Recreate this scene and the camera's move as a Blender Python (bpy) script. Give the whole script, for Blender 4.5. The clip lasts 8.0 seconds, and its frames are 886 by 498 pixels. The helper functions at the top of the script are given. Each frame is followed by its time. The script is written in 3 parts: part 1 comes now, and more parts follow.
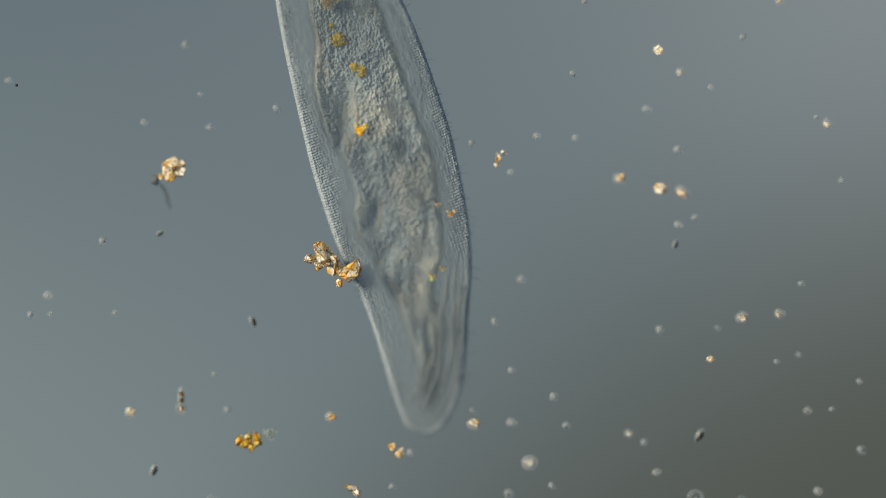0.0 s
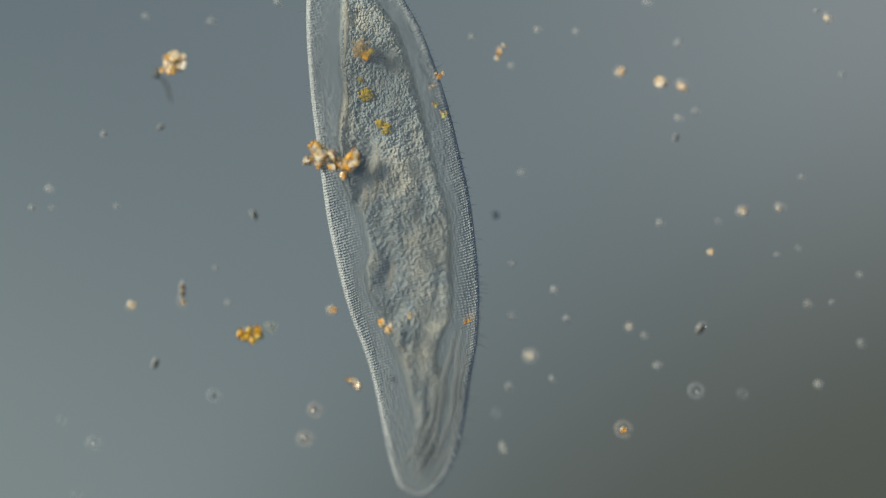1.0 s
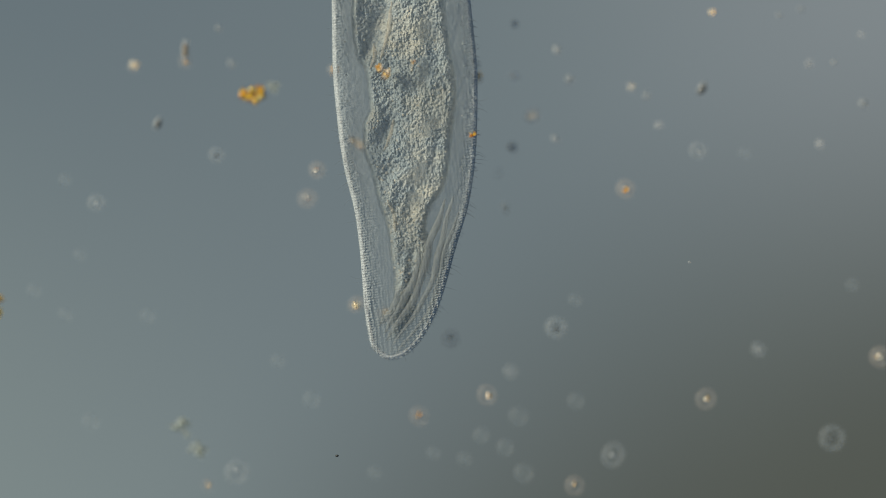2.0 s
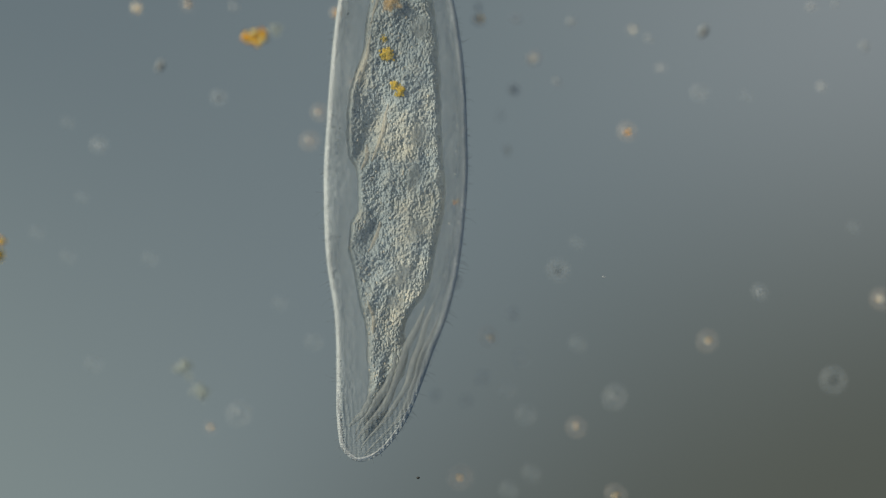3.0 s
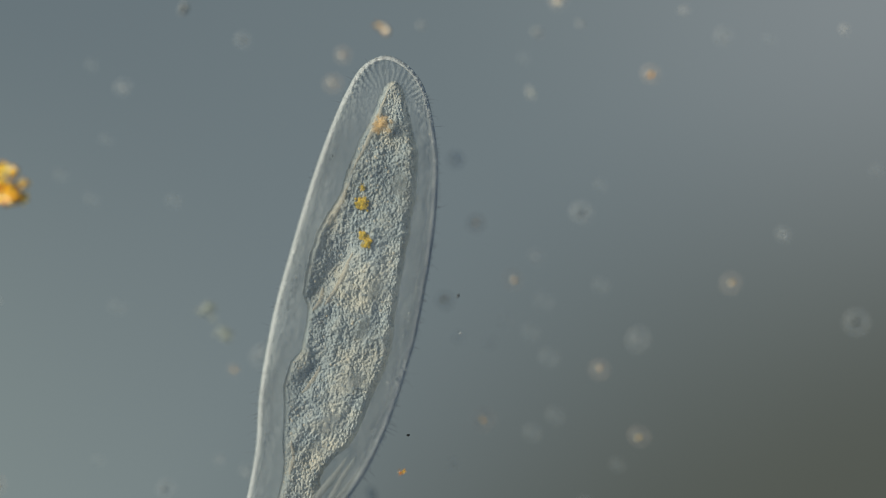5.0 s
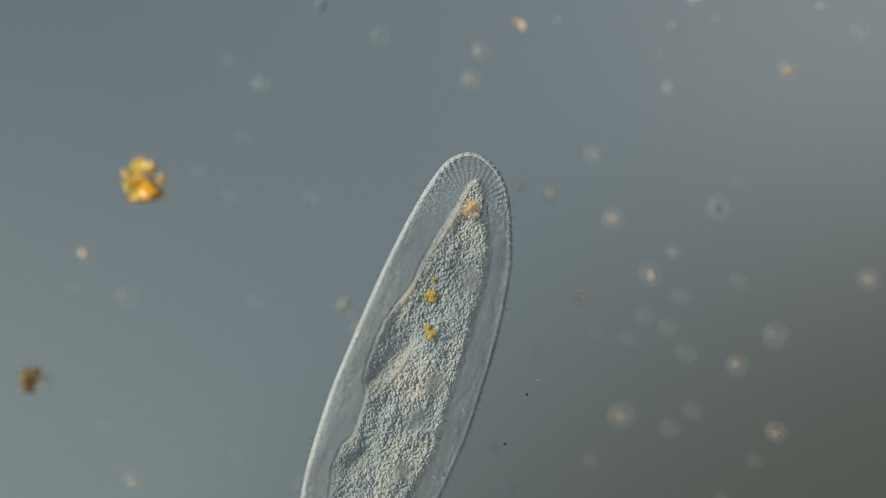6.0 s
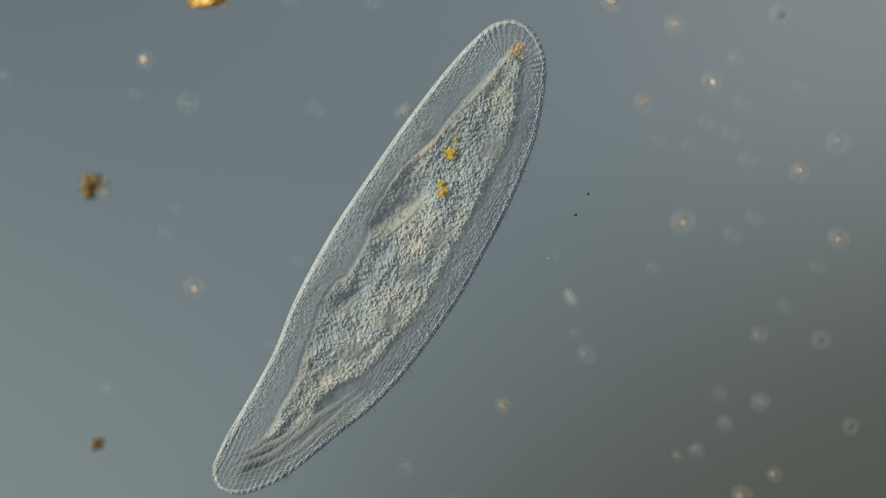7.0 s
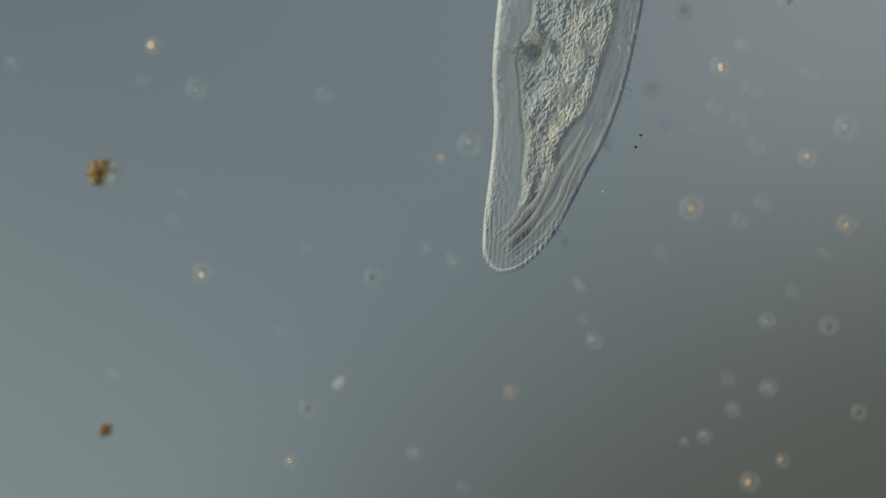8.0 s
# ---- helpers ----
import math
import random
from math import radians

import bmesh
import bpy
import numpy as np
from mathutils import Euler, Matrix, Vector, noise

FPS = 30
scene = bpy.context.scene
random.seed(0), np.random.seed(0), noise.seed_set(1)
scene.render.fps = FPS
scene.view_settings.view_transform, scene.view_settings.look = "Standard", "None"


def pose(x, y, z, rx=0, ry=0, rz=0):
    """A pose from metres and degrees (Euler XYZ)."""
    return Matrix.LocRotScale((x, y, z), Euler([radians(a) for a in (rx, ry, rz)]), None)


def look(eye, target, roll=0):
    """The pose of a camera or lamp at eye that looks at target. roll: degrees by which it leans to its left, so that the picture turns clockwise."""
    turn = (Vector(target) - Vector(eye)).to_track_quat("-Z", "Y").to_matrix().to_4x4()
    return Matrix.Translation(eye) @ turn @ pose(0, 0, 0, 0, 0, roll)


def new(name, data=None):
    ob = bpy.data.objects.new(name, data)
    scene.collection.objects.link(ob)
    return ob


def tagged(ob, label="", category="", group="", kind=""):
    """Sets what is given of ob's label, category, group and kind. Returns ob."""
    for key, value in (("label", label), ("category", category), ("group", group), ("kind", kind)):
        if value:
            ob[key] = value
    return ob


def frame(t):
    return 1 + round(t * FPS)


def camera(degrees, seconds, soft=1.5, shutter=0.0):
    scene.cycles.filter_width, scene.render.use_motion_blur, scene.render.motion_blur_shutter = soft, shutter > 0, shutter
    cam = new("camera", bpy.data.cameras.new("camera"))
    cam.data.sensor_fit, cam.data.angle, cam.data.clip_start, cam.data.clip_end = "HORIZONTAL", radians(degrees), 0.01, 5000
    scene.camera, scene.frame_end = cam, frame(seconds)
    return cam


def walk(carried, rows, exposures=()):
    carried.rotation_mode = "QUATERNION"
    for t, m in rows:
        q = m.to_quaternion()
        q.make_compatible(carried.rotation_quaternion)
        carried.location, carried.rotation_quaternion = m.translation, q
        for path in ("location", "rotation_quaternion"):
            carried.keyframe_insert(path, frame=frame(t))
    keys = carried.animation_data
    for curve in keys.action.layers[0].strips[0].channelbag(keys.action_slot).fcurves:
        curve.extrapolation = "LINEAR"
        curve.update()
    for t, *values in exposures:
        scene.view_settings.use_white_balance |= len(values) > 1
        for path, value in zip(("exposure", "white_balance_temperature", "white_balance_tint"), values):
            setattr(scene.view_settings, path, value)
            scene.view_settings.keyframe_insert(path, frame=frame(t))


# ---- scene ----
# The clip looks down a microscope. One metre here is a quarter of a millimetre there:
# U, a millimetre, is a quarter of a micrometre, the unit in which the plan is laid out.
# The camera and the lamp field stand still; the stage carries the particles past them.
U = 0.001
G = 4.0
cam = camera(8, 8.0, soft=0.9, shutter=0.3)
STAND = 784 * U / math.tan(radians(4))
cam.data.dof.use_dof = True
cam.data.dof.focus_distance = STAND - 0.026
cam.data.dof.aperture_fstop = 0.105
walk(cam, [(0.0, pose(0, 0, STAND)), (8.0, pose(0, 0, STAND))])

# ---- light: an added slanting sun imitating interference-contrast relief, and a dim surround ----
world = bpy.data.worlds.new("surround")
world.use_nodes = True
world.node_tree.nodes["Background"].inputs["Color"].default_value = (0.36, 0.62, 1.0, 1)
world.node_tree.nodes["Background"].inputs["Strength"].default_value = 0.26
scene.world = world

relief_sun = new("relief_sun", bpy.data.lights.new("relief_sun", "SUN"))
relief_sun.data.energy, relief_sun.data.angle, relief_sun.data.color = 7.2, radians(16), (1.0, 0.91, 0.72)
relief_sun.matrix_world = look((-0.66, 0.30, 0.46), (0, 0, 0))


# ---- materials ----
def linear(r, g, b):
    """A colour given in 0 to 255 steps of display brightness."""
    return tuple((c / 255 / 12.92 if c < 11 else ((c / 255 + 0.055) / 1.055) ** 2.4) for c in (r, g, b)) + (1,)


class Nodes:
    """A short way to write a node tree."""

    def __init__(self, name):
        self.mat = bpy.data.materials.new(name)
        self.mat.use_nodes = True
        self.tree = self.mat.node_tree
        self.tree.nodes.clear()
        self.out = self.tree.nodes.new("ShaderNodeOutputMaterial")

    def add(self, kind, mode="", **ins):
        n = self.tree.nodes.new(kind)
        if kind == "ShaderNodeVectorMath":
            n.operation = mode
        elif kind == "ShaderNodeMapRange":
            n.interpolation_type = mode
        elif kind == "ShaderNodeMix":
            n.data_type, n.blend_type = "RGBA", mode
        for key, value in ins.items():
            key = int(key[1:]) if key[0] == "i" and key[1:].isdigit() else key.replace("_", " ")
            self.plug(n.inputs[key], value)
        return n

    def plug(self, socket, value):
        if isinstance(value, bpy.types.NodeSocket):
            self.tree.links.new(value, socket)
        else:
            socket.default_value = value

    def noise(self, scale, detail=3.0, rough=0.5, coord=None):
        co = coord or self.add("ShaderNodeTexCoord").outputs["Object"]
        return self.add("ShaderNodeTexNoise", Vector=co, Scale=scale / G, Detail=detail, Roughness=rough).outputs["Fac"]

    def ramp(self, fac, stops):
        n = self.add("ShaderNodeValToRGB", Fac=fac)
        els = n.color_ramp.elements
        while len(els) < len(stops):
            els.new(0.5)
        for e, (p, c) in zip(els, stops):
            e.position, e.color = p, c
        return n.outputs["Color"]

    def mix(self, fac, a, b, blend="MIX"):
        n = self.add("ShaderNodeMix", blend)
        self.plug(n.inputs[0], fac)
        self.plug(n.inputs[6], a)
        self.plug(n.inputs[7], b)
        return n.outputs[2]

    def bump(self, height, strength, distance):
        return self.add("ShaderNodeBump", Height=height, Strength=strength, Distance=distance * G).outputs["Normal"]

    def end(self, shader):
        self.tree.links.new(shader, self.out.inputs["Surface"])
        return self.mat


def lamp_field_material():
    """The unevenly lit field of the condenser lamp: pale at two corners, dim at one."""
    n = Nodes("lamp_field")
    co = n.add("ShaderNodeTexCoord").outputs["Object"]
    grain = n.noise(9, 2)

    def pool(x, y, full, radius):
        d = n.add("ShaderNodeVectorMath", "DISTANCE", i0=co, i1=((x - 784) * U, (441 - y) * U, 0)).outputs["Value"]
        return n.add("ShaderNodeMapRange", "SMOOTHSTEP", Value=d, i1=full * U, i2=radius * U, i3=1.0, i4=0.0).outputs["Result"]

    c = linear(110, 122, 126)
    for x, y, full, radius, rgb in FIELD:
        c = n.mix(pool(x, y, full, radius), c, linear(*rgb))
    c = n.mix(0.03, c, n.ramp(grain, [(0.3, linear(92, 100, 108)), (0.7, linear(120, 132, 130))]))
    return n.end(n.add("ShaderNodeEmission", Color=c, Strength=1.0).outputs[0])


# the lamp's uneven brightness, painted into the glow: x, y, full, radius, colour
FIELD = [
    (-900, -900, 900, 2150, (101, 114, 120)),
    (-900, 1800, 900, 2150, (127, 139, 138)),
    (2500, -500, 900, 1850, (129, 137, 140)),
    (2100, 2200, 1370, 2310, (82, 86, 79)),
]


def translucent(name, colour, clear, rough=0.5, bump=None, gloss=0.25, scatter=0.35, tone=0.68, through_colour=None):
    """A watery surface that lets the light behind it through by the given share."""
    n = Nodes(name)
    col = n.mix(1.0, colour(n) if callable(colour) else colour, (tone, tone, tone, 1), "MULTIPLY")
    p = n.add("ShaderNodeBsdfPrincipled", Base_Color=col, Roughness=rough, Specular_IOR_Level=gloss)
    if bump:
        n.plug(p.inputs["Normal"], n.bump(n.noise(bump[0], 3), bump[1], bump[2]))
    # part of the lamp's light from below is scattered through
    through_it = n.add("ShaderNodeBsdfTranslucent", Color=through_colour or col)
    lit = n.add("ShaderNodeMixShader", Fac=scatter, i1=p.outputs[0], i2=through_it.outputs[0])
    t = n.add("ShaderNodeBsdfTransparent")
    return n.end(n.add("ShaderNodeMixShader", Fac=clear(n) if callable(clear) else clear, i1=lit.outputs[0], i2=t.outputs[0]).outputs[0])


def pellicle_colour(n):
    return n.mix(n.noise(45, 3), (0.415, 0.49, 0.525, 1), (0.475, 0.535, 0.56, 1))


def skin_clear(n):
    """The skin is thin and clear over the middle and denser towards the edge."""
    thick = n.tree.nodes.new("ShaderNodeAttribute")
    thick.attribute_name = "thickness"
    return n.add("ShaderNodeMapRange", "LINEAR", Value=thick.outputs["Fac"], i1=0.0, i2=1.0, i3=0.79, i4=0.48).outputs["Result"]


def plasm_colour(n):
    base = n.mix(n.noise(900, 3, 0.6), (0.23, 0.315, 0.36, 1), (0.41, 0.46, 0.47, 1))
    patches = n.ramp(n.noise(55, 4, 0.6), [(0.46, (0, 0, 0, 1)), (0.68, (1, 1, 1, 1))])
    return n.mix(n.mix(0.5, (0, 0, 0, 1), patches), base, (0.68, 0.62, 0.46, 1))


def granule_colour(n):
    rnd = n.add("ShaderNodeNewGeometry").outputs["Random Per Island"]
    return n.ramp(rnd, [(0.0, (0.24, 0.32, 0.37, 1)), (0.5, (0.34, 0.40, 0.42, 1)), (0.8, (0.46, 0.48, 0.46, 1)), (1.0, (0.72, 0.66, 0.52, 1))])


def yolk_colour(n):
    return n.ramp(n.noise(420, 3), [(0.35, (0.36, 0.30, 0.02, 1)), (0.55, (0.78, 0.54, 0.02, 1)), (0.75, (0.90, 0.70, 0.12, 1))])


def rust_colour(n):
    return n.ramp(n.noise(380, 3), [(0.35, (0.56, 0.40, 0.20, 1)), (0.55, (0.72, 0.52, 0.26, 1)), (0.75, (0.80, 0.68, 0.46, 1))])


def crystal_colour(bands, own):
    """Clear crystal in bands of interference colour, with dark cracks and a tint of its own."""
    def colour(n):
        co = n.add("ShaderNodeTexCoord").outputs["Object"]
        bent = n.mix(0.02, co, n.add("ShaderNodeTexNoise", Vector=co, Scale=60.0).outputs["Color"], "ADD")
        cracks = n.tree.nodes.new("ShaderNodeTexVoronoi")
        cracks.feature = "DISTANCE_TO_EDGE"
        n.plug(cracks.inputs["Vector"], bent)
        n.plug(cracks.inputs["Scale"], 52.0)
        shift = n.add("ShaderNodeObjectInfo").outputs["Random"]
        offset = n.add("ShaderNodeVectorMath", "ADD", i0=co, i1=n.add("ShaderNodeCombineXYZ", X=shift, Y=shift).outputs[0]).outputs["Vector"]
        wave = n.add("ShaderNodeTexNoise", Vector=offset, Scale=40.0, Detail=2.5, Distortion=1.4).outputs["Fac"]
        facet = n.ramp(wave, bands)
        line = n.ramp(cracks.outputs["Distance"], [(0.01, (1, 1, 1, 1)), (0.07, (0, 0, 0, 1))])
        return n.mix(line, n.mix(0.22, facet, n.ramp(shift, own)), (0.07, 0.03, 0.01, 1))
    return colour


amber_colour = crystal_colour(
    [(0.26, (0.10, 0.04, 0.01, 1)), (0.34, (0.80, 0.30, 0.02, 1)), (0.42, (1.0, 0.58, 0.06, 1)), (0.48, (1.0, 0.86, 0.50, 1)), (0.53, (1.0, 0.97, 0.90, 1)), (0.59, (0.90, 0.94, 0.88, 1)), (0.61, (0.30, 0.62, 0.58, 1)), (0.64, (0.92, 0.52, 0.50, 1)), (0.69, (1.0, 0.74, 0.14, 1)), (0.78, (0.62, 0.26, 0.03, 1))],
    [(0.0, (0.95, 0.42, 0.03, 1)), (0.5, (1.0, 0.66, 0.14, 1)), (1.0, (1.0, 0.84, 0.50, 1))])
gold_colour = crystal_colour(
    [(0.28, (0.12, 0.04, 0.0, 1)), (0.36, (0.80, 0.20, 0.01, 1)), (0.44, (1.0, 0.50, 0.01, 1)), (0.52, (1.0, 0.76, 0.06, 1)), (0.58, (1.0, 0.90, 0.45, 1)), (0.61, (0.30, 0.70, 0.10, 1)), (0.64, (0.15, 0.55, 0.50, 1)), (0.67, (0.90, 0.40, 0.40, 1)), (0.74, (1.0, 0.60, 0.02, 1))],
    [(0.0, (1.0, 0.46, 0.01, 1)), (0.5, (1.0, 0.62, 0.02, 1)), (1.0, (1.0, 0.76, 0.10, 1))])


def brown_colour(n):
    return n.ramp(n.noise(300, 4, 0.65), [(0.36, (0.05, 0.03, 0.01, 1)), (0.5, (0.36, 0.20, 0.04, 1)), (0.62, (0.62, 0.60, 0.36, 1))])


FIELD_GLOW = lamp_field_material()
PELLICLE = translucent("pellicle", pellicle_colour, skin_clear, 0.4, (800, 0.6, 0.002), 0.4, 0.05, 0.74)
PLASM = translucent("plasm", plasm_colour, 0.08, 0.4, (950, 0.5, 0.002), 0.4, 0.04, 0.95)
GRANULE = translucent("granule", granule_colour, 0.2, 0.35, scatter=0.08, tone=0.95)
CORTEX = translucent("cortex", lambda n: n.mix(n.noise(60, 3), (0.72, 0.78, 0.80, 1), (0.86, 0.89, 0.90, 1)), 0.2, 0.35, (700, 0.4, 0.001), 0.4, 0.1, 0.76)
FOLD = translucent("fold", lambda n: n.mix(n.noise(160, 3), (0.34, 0.40, 0.43, 1), (0.44, 0.48, 0.47, 1)), 0.45, 0.4, (600, 0.5, 0.0012), scatter=0.1)
NUCLEUS = translucent("nucleus", lambda n: n.mix(n.noise(200, 2), (0.26, 0.32, 0.35, 1), (0.31, 0.36, 0.38, 1)), 0.78, 0.5, scatter=0.1)
# cream for the bright lit slopes, put into the colour of added bars
LIT_STREAK = translucent("strand", lambda n: n.mix(n.noise(260, 3), (0.46, 0.47, 0.43, 1), (0.78, 0.70, 0.54, 1)), 0.5, 0.4, (700, 0.6, 0.0015), scatter=0.1, tone=0.92)
YOLK = translucent("yolk", yolk_colour, 0.4, 0.4, scatter=0.1, tone=1.0)
RUST = translucent("rust", rust_colour, 0.6, 0.4, scatter=0.1, tone=1.0)
VEIL = translucent("veil", lambda n: n.mix(n.noise(200, 2), (0.10, 0.12, 0.13, 1), (0.22, 0.25, 0.26, 1)), 0.6, 0.5)
HAIR = translucent("hair", (0.30, 0.36, 0.40, 1), 0.62, 0.4)
AMBER = translucent("amber", amber_colour, 0.14, 0.2, (400, 0.5, 0.002), 0.8, 0.25, 1.0)
BROWN = translucent("brown", brown_colour, 0.22, 0.5, (500, 0.6, 0.002))
GLASSY = translucent("glassy", lambda n: n.mix(n.noise(150, 2), (0.18, 0.215, 0.225, 1), (0.34, 0.37, 0.375, 1)), 0.4, 0.3, None, 0.5, 0.4, 0.92, (0.92, 0.92, 0.92, 1))
HALO = translucent("halo", (0.44, 0.45, 0.43, 1), 0.70, 0.3, None, 0.5, 0.4, 1.0, (0.92, 0.92, 0.92, 1))
RING = translucent("ring", (0.30, 0.345, 0.355, 1), 0.78, 0.3, None, 0.3, 0.45, 1.0, (0.92, 0.92, 0.92, 1))
AMBER_RIM = translucent("amber_rim", (0.46, 0.41, 0.35, 1), 0.80, 0.3, None, 0.3, 0.45, 1.0, (0.95, 0.90, 0.84, 1))
MIST = translucent("mist", (0.16, 0.19, 0.20, 1), 0.92, 0.4, None, 0.15, 0.45, 1.0, (0.92, 0.92, 0.92, 1))
FAINT = translucent("faint", (0.24, 0.29, 0.30, 1), 0.91, 0.4, None, 0.15, 0.45, 1.0, (0.92, 0.92, 0.92, 1))
SPECK = translucent("speck", (0.40, 0.43, 0.43, 1), 0.4, 0.3, None, 0.5, 0.4, 1.0, (0.92, 0.92, 0.92, 1))
SLATE = translucent("slate", lambda n: n.mix(n.noise(300, 3), (0.16, 0.18, 0.19, 1), (0.34, 0.36, 0.36, 1)), 0.35, 0.35, None, 0.4, 0.5)
SILT = translucent("silt", lambda n: n.ramp(n.noise(420, 3), [(0.38, (0.26, 0.30, 0.26, 1)), (0.62, (0.80, 0.84, 0.78, 1))]), 0.62, 0.4, None, 0.3, 0.7, 1.0)
GOLD = translucent("gold", gold_colour, 0.1, 0.2, (400, 0.5, 0.002), 0.8, 0.25, 0.95)
CRACK = translucent("crack", lambda n: n.mix(n.noise(260, 3), (0.06, 0.025, 0.005, 1), (0.50, 0.22, 0.03, 1)), 0.25, 0.3, scatter=0.2, tone=1.0)
DARK = translucent("dark", lambda n: n.mix(n.noise(300, 3), (0.03, 0.03, 0.03, 1), (0.14, 0.15, 0.14, 1)), 0.1, 0.3)


# ---- helpers for meshes ----
def mesh_of(name, verts, faces, material, smooth=True):
    me = bpy.data.meshes.new(name)
    me.from_pydata([tuple(v) for v in verts], [], faces)
    me.materials.append(material)
    me.polygons.foreach_set("use_smooth", [smooth] * len(me.polygons))
    me.update()
    return me


def part_of(name, me, parent, label="", kind=""):
    ob = new(name, me)
    ob.parent = parent
    return tagged(ob, label, kind=kind)


def rocky(name, material, radius, seed, stretch=(1, 1, 1), rough=0.35, levels=2):
    """An uneven lump."""
    bm = bmesh.new()
    bmesh.ops.create_icosphere(bm, subdivisions=levels, radius=1)
    for v in bm.verts:
        d = 1 + rough * noise.noise(v.co * 1.3 + Vector((seed * 7.3, seed * 1.7, 0))) + 0.4 * rough * noise.noise(v.co * 3.1 + Vector((0, seed * 3.9, 0)))
        v.co = Vector((v.co.x * stretch[0], v.co.y * stretch[1], v.co.z * stretch[2])) * d * radius
    me = bpy.data.meshes.new(name)
    bm.to_mesh(me)
    bm.free()
    me.materials.append(material)
    me.polygons.foreach_set("use_smooth", [True] * len(me.polygons))
    return me


def faceted(name, material, radius, rng, edge=None):
    """A broken crystal: the hull of a few scattered points, with chipped edges."""
    bm = bmesh.new()
    sx, sy, sz = rng.uniform(0.9, 1.35), rng.uniform(0.8, 1.25), rng.uniform(0.5, 0.8)
    for _ in range(11):
        v = Vector((rng.gauss(0, 1), rng.gauss(0, 1), rng.gauss(0, 1))).normalized() * rng.uniform(0.8, 1.0)
        bm.verts.new((v.x * sx * radius, v.y * sy * radius, v.z * sz * radius))
    res = bmesh.ops.convex_hull(bm, input=bm.verts[:])
    bmesh.ops.delete(bm, geom=[g for g in set(res["geom_interior"]) | set(res["geom_unused"]) if isinstance(g, bmesh.types.BMVert)], context="VERTS")
    bmesh.ops.dissolve_limit(bm, angle_limit=radians(26), verts=bm.verts[:], edges=bm.edges[:])
    chipped = bmesh.ops.bevel(bm, geom=bm.edges[:], offset=radius * 0.05, segments=1, affect="EDGES")["faces"]
    for f in chipped if edge else ():
        f.material_index = 1
    me = bpy.data.meshes.new(name)
    bm.to_mesh(me)
    bm.free()
    me.materials.append(material)
    if edge:
        me.materials.append(edge)
    return me


# ---- structure: the lamp field below the stage ----
def lamp_field():
    n = 24
    verts = [((i / n - 0.5) * 5.0, (j / n - 0.5) * 4.0, 0) for j in range(n + 1) for i in range(n + 1)]
    faces = [(j * (n + 1) + i, j * (n + 1) + i + 1, (j + 1) * (n + 1) + i + 1, (j + 1) * (n + 1) + i) for j in range(n) for i in range(n)]
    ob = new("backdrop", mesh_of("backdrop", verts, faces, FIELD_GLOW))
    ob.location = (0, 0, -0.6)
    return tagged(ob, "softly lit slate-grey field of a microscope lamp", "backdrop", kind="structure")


lamp_field()

# ---- the ciliate: head at +Y, plan in U, s runs from the head to the tail ----
LONG = 985.0
RIM = [(0, 0, 10), (0.035, 58, 20), (0.10, 84, 29), (0.17, 102, 37), (0.27, 116, 42), (0.335, 121, 44), (0.485, 128, 45.5), (0.60, 122, 45), (0.66, 115, 45), (0.73, 100.5, 45.5), (0.80, 85, 35), (0.92, 63, 16), (0.975, 41, 2), (1, 0, -4)]
# the two edges of the grainy inner plasm: s, o
CORE_NEAR = [(40, 28), (46, 18), (56, 12), (108, 4), (161, -8), (215, -17), (255, -18), (285, -28), (330, -42), (370, -46), (410, -45), (448, -40), (464, -27), (490, -22), (545, -20), (565, -33), (609, -36), (645, -26), (669, -20), (709, -13), (735, -3), (768, 2), (808, 3), (828, 8), (868, 7), (908, 3), (938, 0), (952, -4)]
CORE_FAR = [(40, 30), (46, 40), (56, 48), (89, 65), (119, 80), (151, 97), (185, 105), (225, 111), (265, 115), (315, 119), (365, 122), (415, 125), (465, 131), (490, 134), (534, 134), (575, 126), (615, 119), (655, 114), (690, 102), (712, 84), (736, 71), (756, 69), (786, 76), (806, 76), (831, 69), (857, 52), (887, 45), (917, 36), (943, 15), (952, -2)]
CORE_HIGH = 31.0
HIGH = 60.0



def profile(table, v):
    """Half width and middle line, smooth along the body, at v from 0 to 1."""
    th = np.arccos(1 - 2 * np.array([r[0] for r in table]))
    fine = np.linspace(0, np.pi, 400)
    out = []
    for c in (1, 2):
        y = np.interp(fine, th, [r[c] for r in table])
        pad = np.concatenate([2 * y[0] - y[25:0:-1], y, 2 * y[-1] - y[-2:-27:-1]])
        ker = np.hanning(31)
        y = np.convolve(pad, ker / ker.sum(), "same")[25:-25]
        out.append(np.interp(np.arccos(np.clip(1 - 2 * v, -1, 1)), fine, y))
    return np.maximum(out[0], 0), out[1]


def core_edges(s):
    """The near and far edge of the inner plasm at s, with small uneven bulges."""
    near = np.interp(s, [r[0] for r in CORE_NEAR], [r[1] for r in CORE_NEAR])
    far = np.interp(s, [r[0] for r in CORE_FAR], [r[1] for r in CORE_FAR])
    bulge = [2.2 * noise.noise(Vector((q * 0.035, k, 0))) + 1.0 * noise.noise(Vector((q * 0.11, k, 3))) for k in (3, 9) for q in np.atleast_1d(s)]
    n = len(bulge) // 2
    ease = np.clip((far - near) / 40, 0, 1)
    return near + ease * np.array(bulge[:n]), far + ease * np.array(bulge[n:])


def edge_height(s):
    """The height of the skin's edge: the body lies lower at its two ends."""
    q = min(1.0, max(0.0, min(s - 5, 0.9 * (LONG - s)) / 210))
    return 27 + 19 * q * q * (3 - 2 * q)


